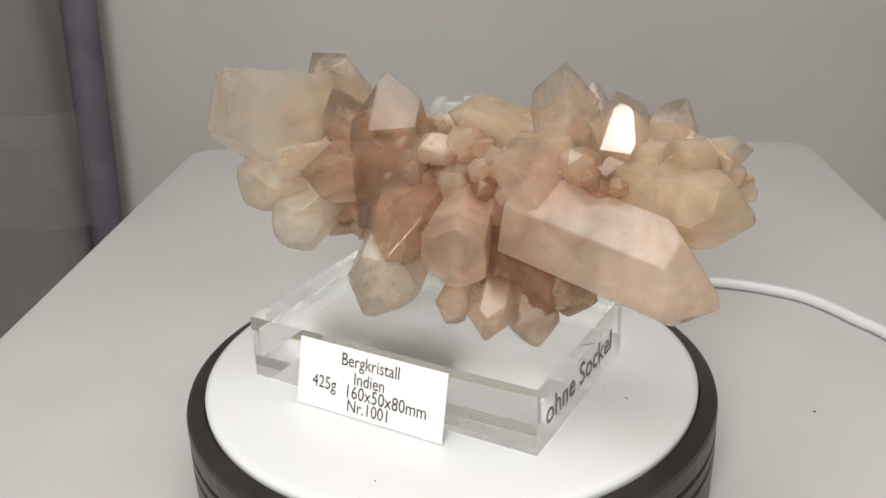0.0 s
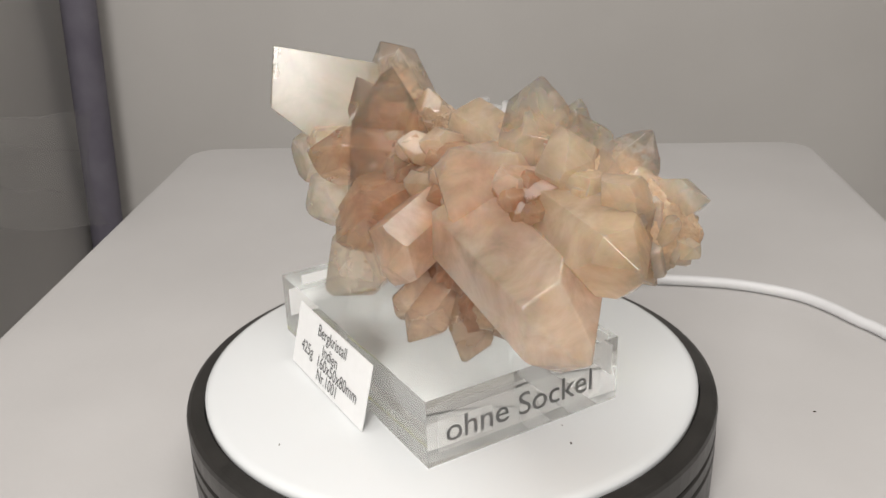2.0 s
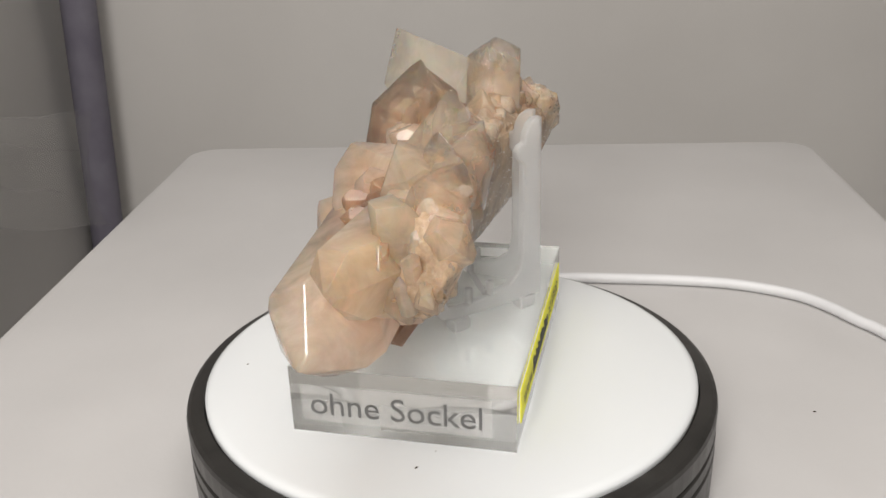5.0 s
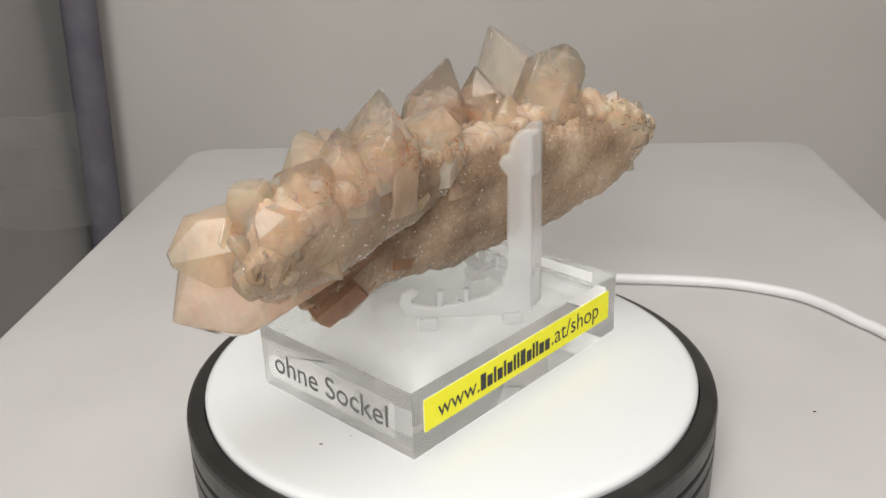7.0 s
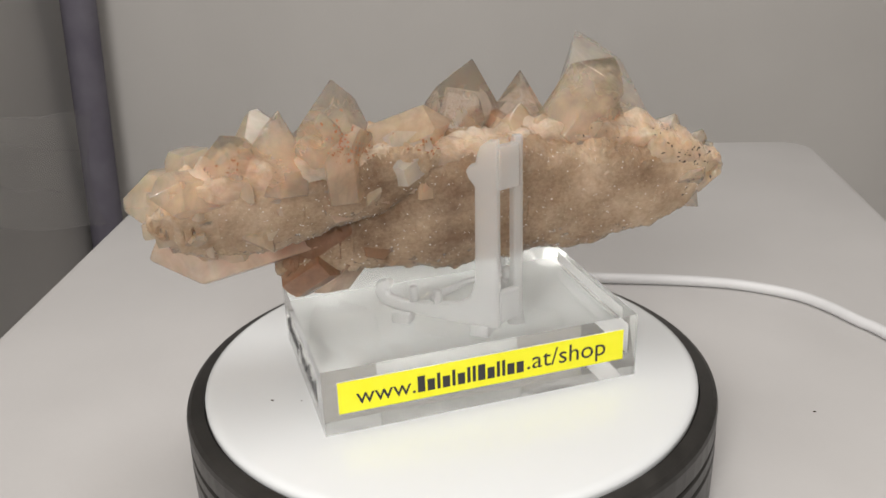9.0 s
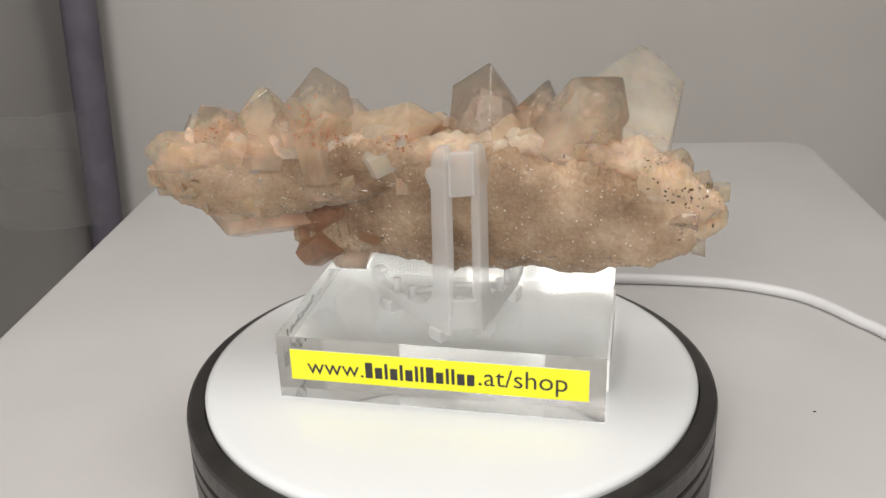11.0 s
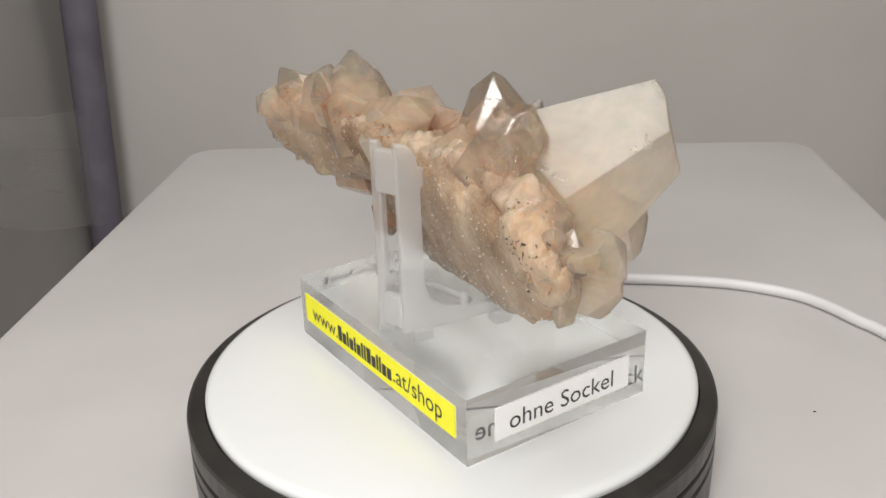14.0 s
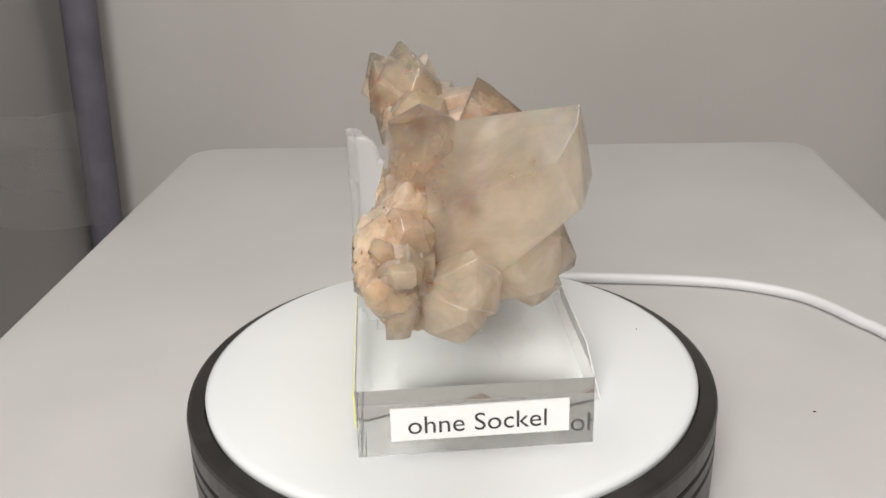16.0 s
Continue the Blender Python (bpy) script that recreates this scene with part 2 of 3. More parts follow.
def lettering(text, width, m, squeeze=1.0, thick=0.0):
    """The words as thin flat letters, centred at the pose m and that wide; squeeze narrows the letters."""
    data = bpy.data.curves.new("words", "FONT")
    data.body, data.align_x, data.align_y, data.size, data.extrude = text, "CENTER", "CENTER", 1.0, (0.1 if thick else 0.0)
    data.resolution_u = 4
    ob = bpy.data.objects.new("words", data)
    scene.collection.objects.link(ob)
    bpy.context.view_layer.update()
    me = bpy.data.meshes.new_from_object(ob.evaluated_get(bpy.context.evaluated_depsgraph_get()))
    bpy.data.objects.remove(ob)
    bpy.data.curves.remove(data)
    bm = bmesh.new()
    bm.from_mesh(me)
    bpy.data.meshes.remove(me)
    xs = [v.co.x for v in bm.verts]
    ys = [v.co.y for v in bm.verts]
    k = width / (max(xs) - min(xs))
    c = Vector(((max(xs) + min(xs)) / 2, (max(ys) + min(ys)) / 2, 0))
    for v in bm.verts:
        q = (v.co - c) * k
        v.co = Vector((q.x, q.y / squeeze, math.copysign(thick / 2, v.co.z) if thick else 0.0))
    bmesh.ops.transform(bm, matrix=m, verts=bm.verts)
    return bm


def solid(planes, centre):
    """The convex body inside the planes (normal, distance from the centre)."""
    ns = np.array([p[0] for p in planes])
    ds = np.array([p[1] for p in planes])
    pts = []
    for i in range(len(ds)):
        for j in range(i):
            for k in range(j):
                a = ns[[i, j, k]]
                if abs(np.linalg.det(a)) > 1e-4:
                    p = np.linalg.solve(a, ds[[i, j, k]])
                    if np.all(ns @ p <= ds + 1e-7):
                        pts.append(p)
    bm = bmesh.new()
    for p in pts:
        bm.verts.new(Vector(p) + Vector(centre))
    bmesh.ops.remove_doubles(bm, verts=bm.verts, dist=1e-5)
    out = bmesh.ops.convex_hull(bm, input=bm.verts)
    bmesh.ops.delete(bm, geom=list({g for g in out["geom_interior"] + out["geom_unused"] if isinstance(g, bmesh.types.BMVert)}), context="VERTS")
    bmesh.ops.dissolve_limit(bm, angle_limit=radians(2), verts=bm.verts, edges=bm.edges)
    bmesh.ops.recalc_face_normals(bm, faces=bm.faces)
    return bm


def crystal(rng, base, tip, r, spin=None, flat=1.0, steep=0.9, apex=None, wear=0.45, jag=1.0, face=None, cut=0.0):
    """A six-sided crystal from base to tip (millimetres), r across to a flat; apex: where its point lies if off the axis."""
    base, tip = Vector(base) / 1000, Vector(tip) / 1000
    apex = Vector(apex) / 1000 if apex else None
    r /= 1000
    axis = (tip - base).normalized()
    a = axis.orthogonal().normalized()
    b = axis.cross(a)
    spin = rng.uniform(0, 60) if spin is None else spin
    if face:
        face = Vector(face).normalized()
        spin = math.degrees(math.atan2(face.dot(b), face.dot(a)))
    top = (apex or tip) - base
    planes = [(-axis, 0.0)]
    for i in range(6):
        w = radians(spin + 60 * i + (0 if face and i == 0 else rng.uniform(-5, 5)))
        side = (a * math.cos(w) + b * math.sin(w) * flat).normalized()
        reach = r * rng.uniform(0.86, 1.1) * (flat if abs(math.sin(w)) > 0.7 else 1.0)
        planes.append((side, reach))
        k = steep * rng.uniform(0.85, 1.15)
        n = (side * math.cos(k) + axis * math.sin(k)).normalized()
        if face and i == 0:
            n = face
            planes.append((n, n.dot(top) - cut * r))
            continue
        planes.append((n, n.dot(top) + jag * r * rng.choice([0, 0, 0.05, 0.12, 0.25])))
    planes.append((axis, axis.dot(top) * 1.002))
    bm = solid([(np.array(n), d) for n, d in planes], base)
    bmesh.ops.bevel(bm, geom=bm.edges[:], offset=wear / 1000, segments=2, profile=0.5, affect="EDGES", clamp_overlap=True)
    return bm


# ---- the setting ----
TABLE_Z = -0.036


def setting():
    # the tent: fabric walls with a slight sag, open behind the camera
    def sheet(name, origin, along, up, nu, nv, sag, mat, label):
        bm = bmesh.new()
        o, u, v = Vector(origin), Vector(along), Vector(up)
        out = u.cross(v).normalized()
        grid = [[bm.verts.new(o + u * i / nu + v * j / nv + out * sag * (noise.noise(Vector((i * 2.2 / nu, j * 1.7 / nv, len(name)))) )) for j in range(nv + 1)] for i in range(nu + 1)]
        for i in range(nu):
            for j in range(nv):
                bm.faces.new((grid[i][j], grid[i + 1][j], grid[i + 1][j + 1], grid[i][j + 1]))
        ext = bmesh.ops.extrude_face_region(bm, geom=bm.faces[:])
        bmesh.ops.translate(bm, verts=[e for e in ext["geom"] if isinstance(e, bmesh.types.BMVert)], vec=-out * 0.004)
        bmesh.ops.recalc_face_normals(bm, faces=bm.faces)
        ob = part(name, bm, mat, smooth=True)
        return tagged(ob, label, "wall", kind="structure")

    sheet("wall_north", (-0.46, 0.66, -0.42), (1.14, 0, 0), (0, 0, 1.12), 24, 24, 0.02, FABRIC, "grey-white fabric back wall of a photo tent")
    # this side gets less light, which the darker fabric colour stands for
    sheet("wall_west", (-0.362, -0.50, -0.42), (0, 1.20, 0), (0, 0, 1.12), 24, 24, 0.008, DARKENED_SIDE, "fabric side wall of a photo tent, darkened for its weaker light")
    # out of view; dark colour only lowers the light bounced from the right
    sheet("wall_east", (0.64, 0.70, -0.42), (0, -1.20, 0), (0, 0, 1.12), 24, 24, 0.02, DARKENED_SIDE, "unseen fabric side wall of a photo tent, darkened to cut bounce light")
    tagged(part("ceiling", box((1.08, 1.18, 0.006), (0.11, 0.08, 0.703)), FABRIC), "white fabric roof of a photo tent", "ceiling", kind="structure")
    tagged(part("floor", box((3.0, 3.4, 0.02), (0.1, -0.4, -0.432)), ROOM), "plain grey floor under the tent", "floor", kind="structure")
    tagged(part("wall_south", box((3.0, 0.02, 2.4), (0.1, -2.0, 0.78)), ROOM), "plain painted wall of the room", "wall", kind="structure")
    # corner pole with its dark sleeve
    pole = new("tent_pole")
    tagged(pole, "grey-violet fabric sleeve on a tent corner pole", "pole", kind="structure")
    part("sleeve", tube([(-0.3525 + 0.052 * i / 12, 0.620, -0.40 + 1.1 * i / 12) for i in range(13)], 0.016, 16), DARK_TRIM, pole, smooth=True)


def plastic_film():
    bm = bmesh.new()
    rows = []
    for i in range(31):
        a = i / 30
        y = 0.30 + 0.31 * a
        low, high = -0.062 - 0.115 * a, 0.012 - 0.075 * a
        rows.append([bm.verts.new((-0.338 + 0.006 * math.sin(9 * a + 5 * j / 16) + 0.004 * noise.noise(Vector((4 * a, j / 5, 0))), y, low + (high - low) * j / 16)) for j in range(17)])
    for a, b in zip(rows, rows[1:]):
        for j in range(16):
            bm.faces.new((a[j], b[j], b[j + 1], a[j + 1]))
    ext = bmesh.ops.extrude_face_region(bm, geom=bm.faces[:])
    bmesh.ops.translate(bm, verts=[e for e in ext["geom"] if isinstance(e, bmesh.types.BMVert)], vec=(-0.0003, 0, 0))
    film = new("plastic_film")
    part("sheet", bm, PLASTIC, film, smooth=True)
    for y0, z0, y1, z1, r in ((0.30, 0.012, 0.61, -0.063, 0.0009), (0.33, -0.004, 0.58, -0.095, 0.0008), (0.33, -0.036, 0.50, -0.105, 0.0012), (0.30, -0.062, 0.61, -0.177, 0.0008)):
        part("fold", tube([(-0.331, y0 + (y1 - y0) * i / 10, z0 + (z1 - z0) * i / 10 + 0.002 * math.sin(i * 0.9)) for i in range(11)], r, 6), PLASTIC, film, smooth=True)
    tagged(film, "creased clear plastic film along the tent side", "plastic film")


def table():
    t = new("table")
    t.matrix_world = pose(0, 0, TABLE_Z, 0, 0, -4.0)
    bm = box((0.433, 0.845, 0.02), (0.0097, -0.0485, -0.01))
    bmesh.ops.bevel(bm, geom=[e for e in bm.edges if abs(e.verts[0].co.z - e.verts[1].co.z) > 0.01], offset=0.022, segments=6, profile=0.5, affect="EDGES")
    bmesh.ops.bevel(bm, geom=[e for e in bm.edges if e.verts[0].co.z > -0.001 and e.verts[1].co.z > -0.001], offset=0.004, segments=3, profile=0.5, affect="EDGES")
    part("tabletop", bm, BOARD, t)
    for x in (-0.185, 0.205):
        for y in (-0.44, 0.345):
            part("leg", box((0.03, 0.03, 0.366), (x, y, -0.203), 0.003), BOARD, t)
    speck = bmesh.new()
    bmesh.ops.create_icosphere(speck, subdivisions=1, radius=0.0005, matrix=pose(0.130, 0.027, 0.0002) @ Matrix.Diagonal((1.4, 0.8, 0.5, 1)))
    part("speck", speck, BLACK_SPOT, t, "dark dust speck")
    tagged(t, "small white board table with rounded corners", "table")


def cable():
    ways = [(0.012, 0.088), (0.020, 0.115), (0.036, 0.133), (0.0586, 0.1356), (0.0824, 0.1331), (0.1082, 0.1292), (0.1329, 0.1229), (0.155, 0.1108),
            (0.1656, 0.0984), (0.1739, 0.0825), (0.1803, 0.0708), (0.195, 0.03), (0.206, -0.02), (0.212, -0.08), (0.214, -0.2), (0.214, -0.30)]
    fine = []
    for i in range(len(ways) - 1):
        p = [Vector((*ways[max(0, min(len(ways) - 1, i + k))], TABLE_Z + 0.0026)) for k in (-1, 0, 1, 2)]
        for s in range(6):
            u = s / 6
            fine.append(0.5 * (2 * p[1] + (p[2] - p[0]) * u + (2 * p[0] - 5 * p[1] + 4 * p[2] - p[3]) * u * u + (3 * p[1] - p[0] - 3 * p[2] + p[3]) * u ** 3))
    ob = part("power_cable", tube(fine, 0.0025, 12), CABLE, smooth=True)
    tagged(ob, "white power cable lying on the white table", "cable")


SPECKS = ((-0.0484, -0.0350, 0.0004), (-0.0393, -0.0333, 0.0002), (-0.0472, 0.0485, 0.0003))


def turntable():
    t = new("turntable")
    t.matrix_world = pose(0, 0, TABLE_Z)
    h = -TABLE_Z
    part("base", lathe([(0, 0.0), (0.0844, 0.0), (0.0858, 0.0012), (0.0861, h - 0.0195), (0.0856, h - 0.0188), (0.05, h - 0.0188)]), BLACK, t, smooth=False)
    part("lower_ring", lathe([(0.05, h - 0.0180), (0.0854, h - 0.0180), (0.0860, h - 0.0174), (0.0860, h - 0.0138), (0.0854, h - 0.0132), (0.05, h - 0.0132)]), BLACK, t)
    turning = part("platter_rim", lathe([(0.05, h - 0.0124), (0.0852, h - 0.0124), (0.0859, h - 0.0118), (0.0860, h - 0.0055), (0.0856, h - 0.0042), (0.0844, h - 0.0034),
                                         (0.0804, h - 0.0026), (0.0800, h - 0.004), (0.05, h - 0.004)]), BLACK, t, "black plastic rim")
    disc = part("platter", lathe([(0.04, h - 0.0039), (0.0795, h - 0.0039), (0.0797, h - 0.0032), (0.0797, h - 0.0022), (0.0797, h - 0.0012), (0.0785, h - 0.0004),
                                  (0.077, h), (0.05, h), (0.025, h), (0, h)], 128), PLATTER, t, "white glossy disc", smooth=True)
    for x, y, r in SPECKS:
        bm = bmesh.new()
        bmesh.ops.create_icosphere(bm, subdivisions=1, radius=r, matrix=Matrix.Translation((x, y, h + r * 0.3)) @ Matrix.Diagonal((1.6, 0.8, 0.5, 1)))
        part("speck", bm, BLACK_SPOT, disc, "dark dust speck")
    tagged(t, "electric turntable with white disc and black rim", "turntable")
    return turning, disc


# ---- on the turntable; all in the block's own space ----
LONG, DEEP, HIGH = 0.100, 0.0662, 0.0215


def face_pose(u, v, z, yaw, lean=0.0):
    """A pose whose x runs along a side face, y up and z out of it."""
    return pose(u, v, z, 90 + lean, 0, yaw)


def acrylic_block():
    t = new("acrylic_block")
    body = part("body", box((LONG, DEEP, HIGH - 0.0003), (0, 0, HIGH / 2 + 0.00015)), ACRYLIC, t)
    body.visible_shadow = False
    # the yellow strip on the long face
    y = DEEP / 2 + 0.0004
    strip = part("yellow_sticker", box((0.0907, 0.0003, 0.0101), (0.0002, y, 0.0122)), YELLOW, t, "bright yellow paper strip")
    part("lettering", lettering("www.", 0.0178, face_pose(0.0314, y + 0.00025, 0.0112, 180)), INK, strip)
    part("lettering", lettering(".at/shop", 0.0262, face_pose(-0.0259, y + 0.00025, 0.0119, 180)), INK, strip)
    u = 0.0218
    for slim, tall in ((0, 1), (0, 0), (1, 1), (0, 0), (1, 1), (0, 0), (1, 1), (1, 1), (0, 1), (0, 0), (1, 1), (1, 1), (0, 0), (0, 0)):
        w, h = (0.0009, 0.0022)[1 - slim], (0.0037, 0.0052)[tall]
        part("bar", box((w, 0.0002, h), (u - w / 2, y + 0.00026, 0.0095 + h / 2)), INK, strip)
        u -= w + 0.0008
    part("backing", box((0.0907, 0.0002, 0.0101), (0.0002, DEEP / 2 + 0.00004, 0.0122)), PAPER, strip, "white paper back")
    # the white one on a short face
    x = -LONG / 2 - 0.0003
    white = part("white_sticker", box((0.0005, 0.0497, 0.0103), (x + 0.0001, -0.0012, 0.0103)), PAPER, t, "white paper strip")
    part("lettering", lettering("ohne Sockel", 0.0386, face_pose(x - 0.00025, -0.0004, 0.0100, -90)), INK, white)
    # the see-through one on the other
    part("clear_sticker", box((0.0002, 0.0560, 0.0118), (LONG / 2 + 0.00015, -0.0018, 0.0102)), FILM, t, "milky see-through film strip")
    part("lettering", lettering("ohne Sockel", 0.0505, face_pose(LONG / 2 + 0.0001, -0.0018, 0.0102, 90), 1.0, 0.0002), INK, t, "dark letters on clear film")
    tagged(t, "clear acrylic display block with stickers on its sides", "display block")
    return t


def label_card():
    t = new("label_card")
    top, bottom = Vector((0, -0.0352, 0.0208)), Vector((0, -0.0402, 0.0004))
    lean = math.degrees(math.atan2(top.y - bottom.y, top.z - bottom.z))
    mid = (top + bottom) / 2
    m = pose(-0.0021, mid.y, mid.z, 90 - lean, 0, 0)
    card = box((0.0516, 0.0210, 0.0003), (0, 0, 0))
    bmesh.ops.transform(card, matrix=m, verts=card.verts)
    part("card", card, PAPER, t)
    for words, width, x, y in (("Bergkristall", 0.0202, 0.0, 0.0062), ("Indien", 0.0106, 0.0, 0.0016), ("425g", 0.0088, -0.0160, -0.0026),
                               ("160x50x80mm", 0.0275, 0.0062, -0.0027), ("Nr.1001", 0.0142, 0.0, -0.0071)):
        part("lettering", lettering(words, width, m @ pose(x, y, 0.0003), 0.82), INK, t)
    tagged(t, "white paper label card leaning on the acrylic block", "label")
    return t


def easel():
    t = new("display_easel")
    z0 = HIGH
    outline = [(0.0, 0.003), (0.010, 0.003), (0.034, 0.0040), (0.039, 0.0055), (0.0410, 0.009), (0.0400, 0.0125), (0.0370, 0.0138), (0.0347, 0.0128),
               (0.0353, 0.0112), (0.0370, 0.0105), (0.0363, 0.0086), (0.032, 0.0074), (0.022, 0.008), (0.013, 0.0095), (0.0090, 0.0125), (0.0074, 0.018), (0.0070, 0.0470),
               (0.0090, 0.0495), (0.0096, 0.0512), (0.0086, 0.0530), (0.0066, 0.0538), (0.0062, 0.0565), (0.0050, 0.0590), (0.0030, 0.0606), (0.0, 0.0610)]
    across = Vector((0.945, 0.326, 0))
    back = Vector((-0.0085, 0.0302, z0))
    ends = []
    for yaw, side in ((-41, 1), (-101, -1)):
        m = Matrix.Translation(back + across * 0.0036 * side) @ pose(0, 0, 0, 0, 0, yaw)
        part("side_plate", plate(outline, 0.0028, m, 0.0006), FROSTED, t)
        for s in (0.006, 0.032):
            foot = box((0.006, 0.005, 0.0038), (s, 0, 0.0019), 0.0005)
            bmesh.ops.transform(foot, matrix=m, verts=foot.verts)
            part("foot", foot, FROSTED, t)
        ends.append(m @ Vector((0.022, 0, 0.0092)))
        for along in (0.020, 0.028):
            part("peg", tube([m @ Vector((along, 0, 0.0065)), m @ Vector((along, 0, 0.0122))], 0.0013, 10), FROSTED, t, smooth=True)
    for low, tall in ((0.0460, 0.0130), (0.0045, 0.0100)):
        hinge = box((0.0072, 0.0026, tall), (0, -0.0008, low + tall / 2), 0.0006)
        bmesh.ops.transform(hinge, matrix=Matrix.Translation(back) @ pose(0, 0, 0, 0, 0, 19), verts=hinge.verts)
        part("hinge", hinge, FROSTED, t)
    part("stay_bar", tube([ends[0], (ends[0] + ends[1]) / 2 + Vector((0.0008, -0.002, 0.0004)), ends[1]], 0.0010, 8), FROSTED, t, smooth=True)
    tagged(t, "frosted clear plastic easel stand on the acrylic block", "easel")
    return t


def rock(rng, stations, n=40, m=110, rough=0.0022, coarse=False):
    """A lumpy slab along u: each station is (u, back bottom v, z, back top v, z, thickness) in millimetres."""
    bm = bmesh.new()
    us = [s[0] for s in stations]
    rings = []
    for i in range(m):
        u = us[0] + (us[-1] - us[0]) * i / (m - 1)
        vb, zb, vt, zt, th = (np.interp(u, us, [s[k] for s in stations]) for k in range(1, 6))
        mid = Vector((u, (vb + vt) / 2, (zb + zt) / 2))
        upw = Vector((0, vt - vb, zt - zb))
        half = upw.length / 2
        upw.normalize()
        out = Vector((0, upw.z, -upw.y))
        end = min(1.0, 0.25 + 0.75 * math.sqrt(max(0, min(u - us[0], us[-1] - u)) / 8.0))
        ring = []
        for k in range(n):
            w = 2 * math.pi * k / n
            c, s = math.cos(w), math.sin(w)
            c, s = (math.copysign(abs(q) ** 0.62, q) for q in (c, s))
            p = mid - out * th / 2 + out * c * th / 2 * end + upw * s * half * end
            q = p * 0.09
            d = noise.noise(q) * 2.2 + noise.noise(q * 2.7) * 1.2 + abs(noise.noise(q * 6.0)) * 0.9
            ridge = noise.voronoi(q * 2.2)[0]
            d += (ridge[1] - ridge[0]) * 1.6 + noise.noise(q * 13) * 0.55 + noise.noise(q * 27) * 0.3
            if coarse:
                cells = noise.voronoi(q * 1.5)[0]
                d = noise.noise(q * 0.9) * 2.0 + (cells[1] - cells[0]) * 3.4 + noise.noise(q * 3.1) * 0.5 - 1.0
            ring.append(bm.verts.new((p + (p - mid).normalized() * d * rough / 0.0022) / 1000))
        rings.append(ring)
    for a, b in zip(rings, rings[1:]):
        for k in range(n):
            bm.faces.new((a[k], a[(k + 1) % n], b[(k + 1) % n], b[k]))
    bm.faces.new(rings[0][::-1])
    bm.faces.new(rings[-1])
    bmesh.ops.recalc_face_normals(bm, faces=bm.faces)
    return bm


def chunk(rng, centre, radii, n=13, wear=0.2):
    """A broken, many-faced lump (millimetres)."""
    planes = []
    for i in range(n):
        d = Vector((rng.gauss(0, 1), rng.gauss(0, 1), rng.gauss(0, 1))).normalized()
        planes.append((np.array(d), rng.uniform(0.75, 1.05) * Vector((d.x * radii[0], d.y * radii[1], d.z * radii[2])).length / 1000))
    for d in ((1, 0, 0), (-1, 0, 0), (0, 1, 0), (0, -1, 0), (0, 0, 1), (0, 0, -1)):
        planes.append((np.array(d, float), abs(Vector(d).dot(Vector(radii))) / 1000))
    bm = solid(planes, Vector(centre) / 1000)
    bmesh.ops.bevel(bm, geom=bm.edges[:], offset=wear / 1000, segments=2, profile=0.5, affect="EDGES", clamp_overlap=True)
    return bm


def cut_body(centre, faces, wear):
    """A body bounded by flat faces, each a normal and a place on it (millimetres)."""
    c = Vector(centre)
    planes = []
    for way, place in faces:
        n = Vector(way).normalized()
        planes.append((np.array(n), n.dot(Vector(place) - c) / 1000))
    bm = solid(planes, c / 1000)
    bmesh.ops.bevel(bm, geom=bm.edges[:], offset=wear / 1000, segments=2, profile=0.5, affect="EDGES", clamp_overlap=True)
    return bm


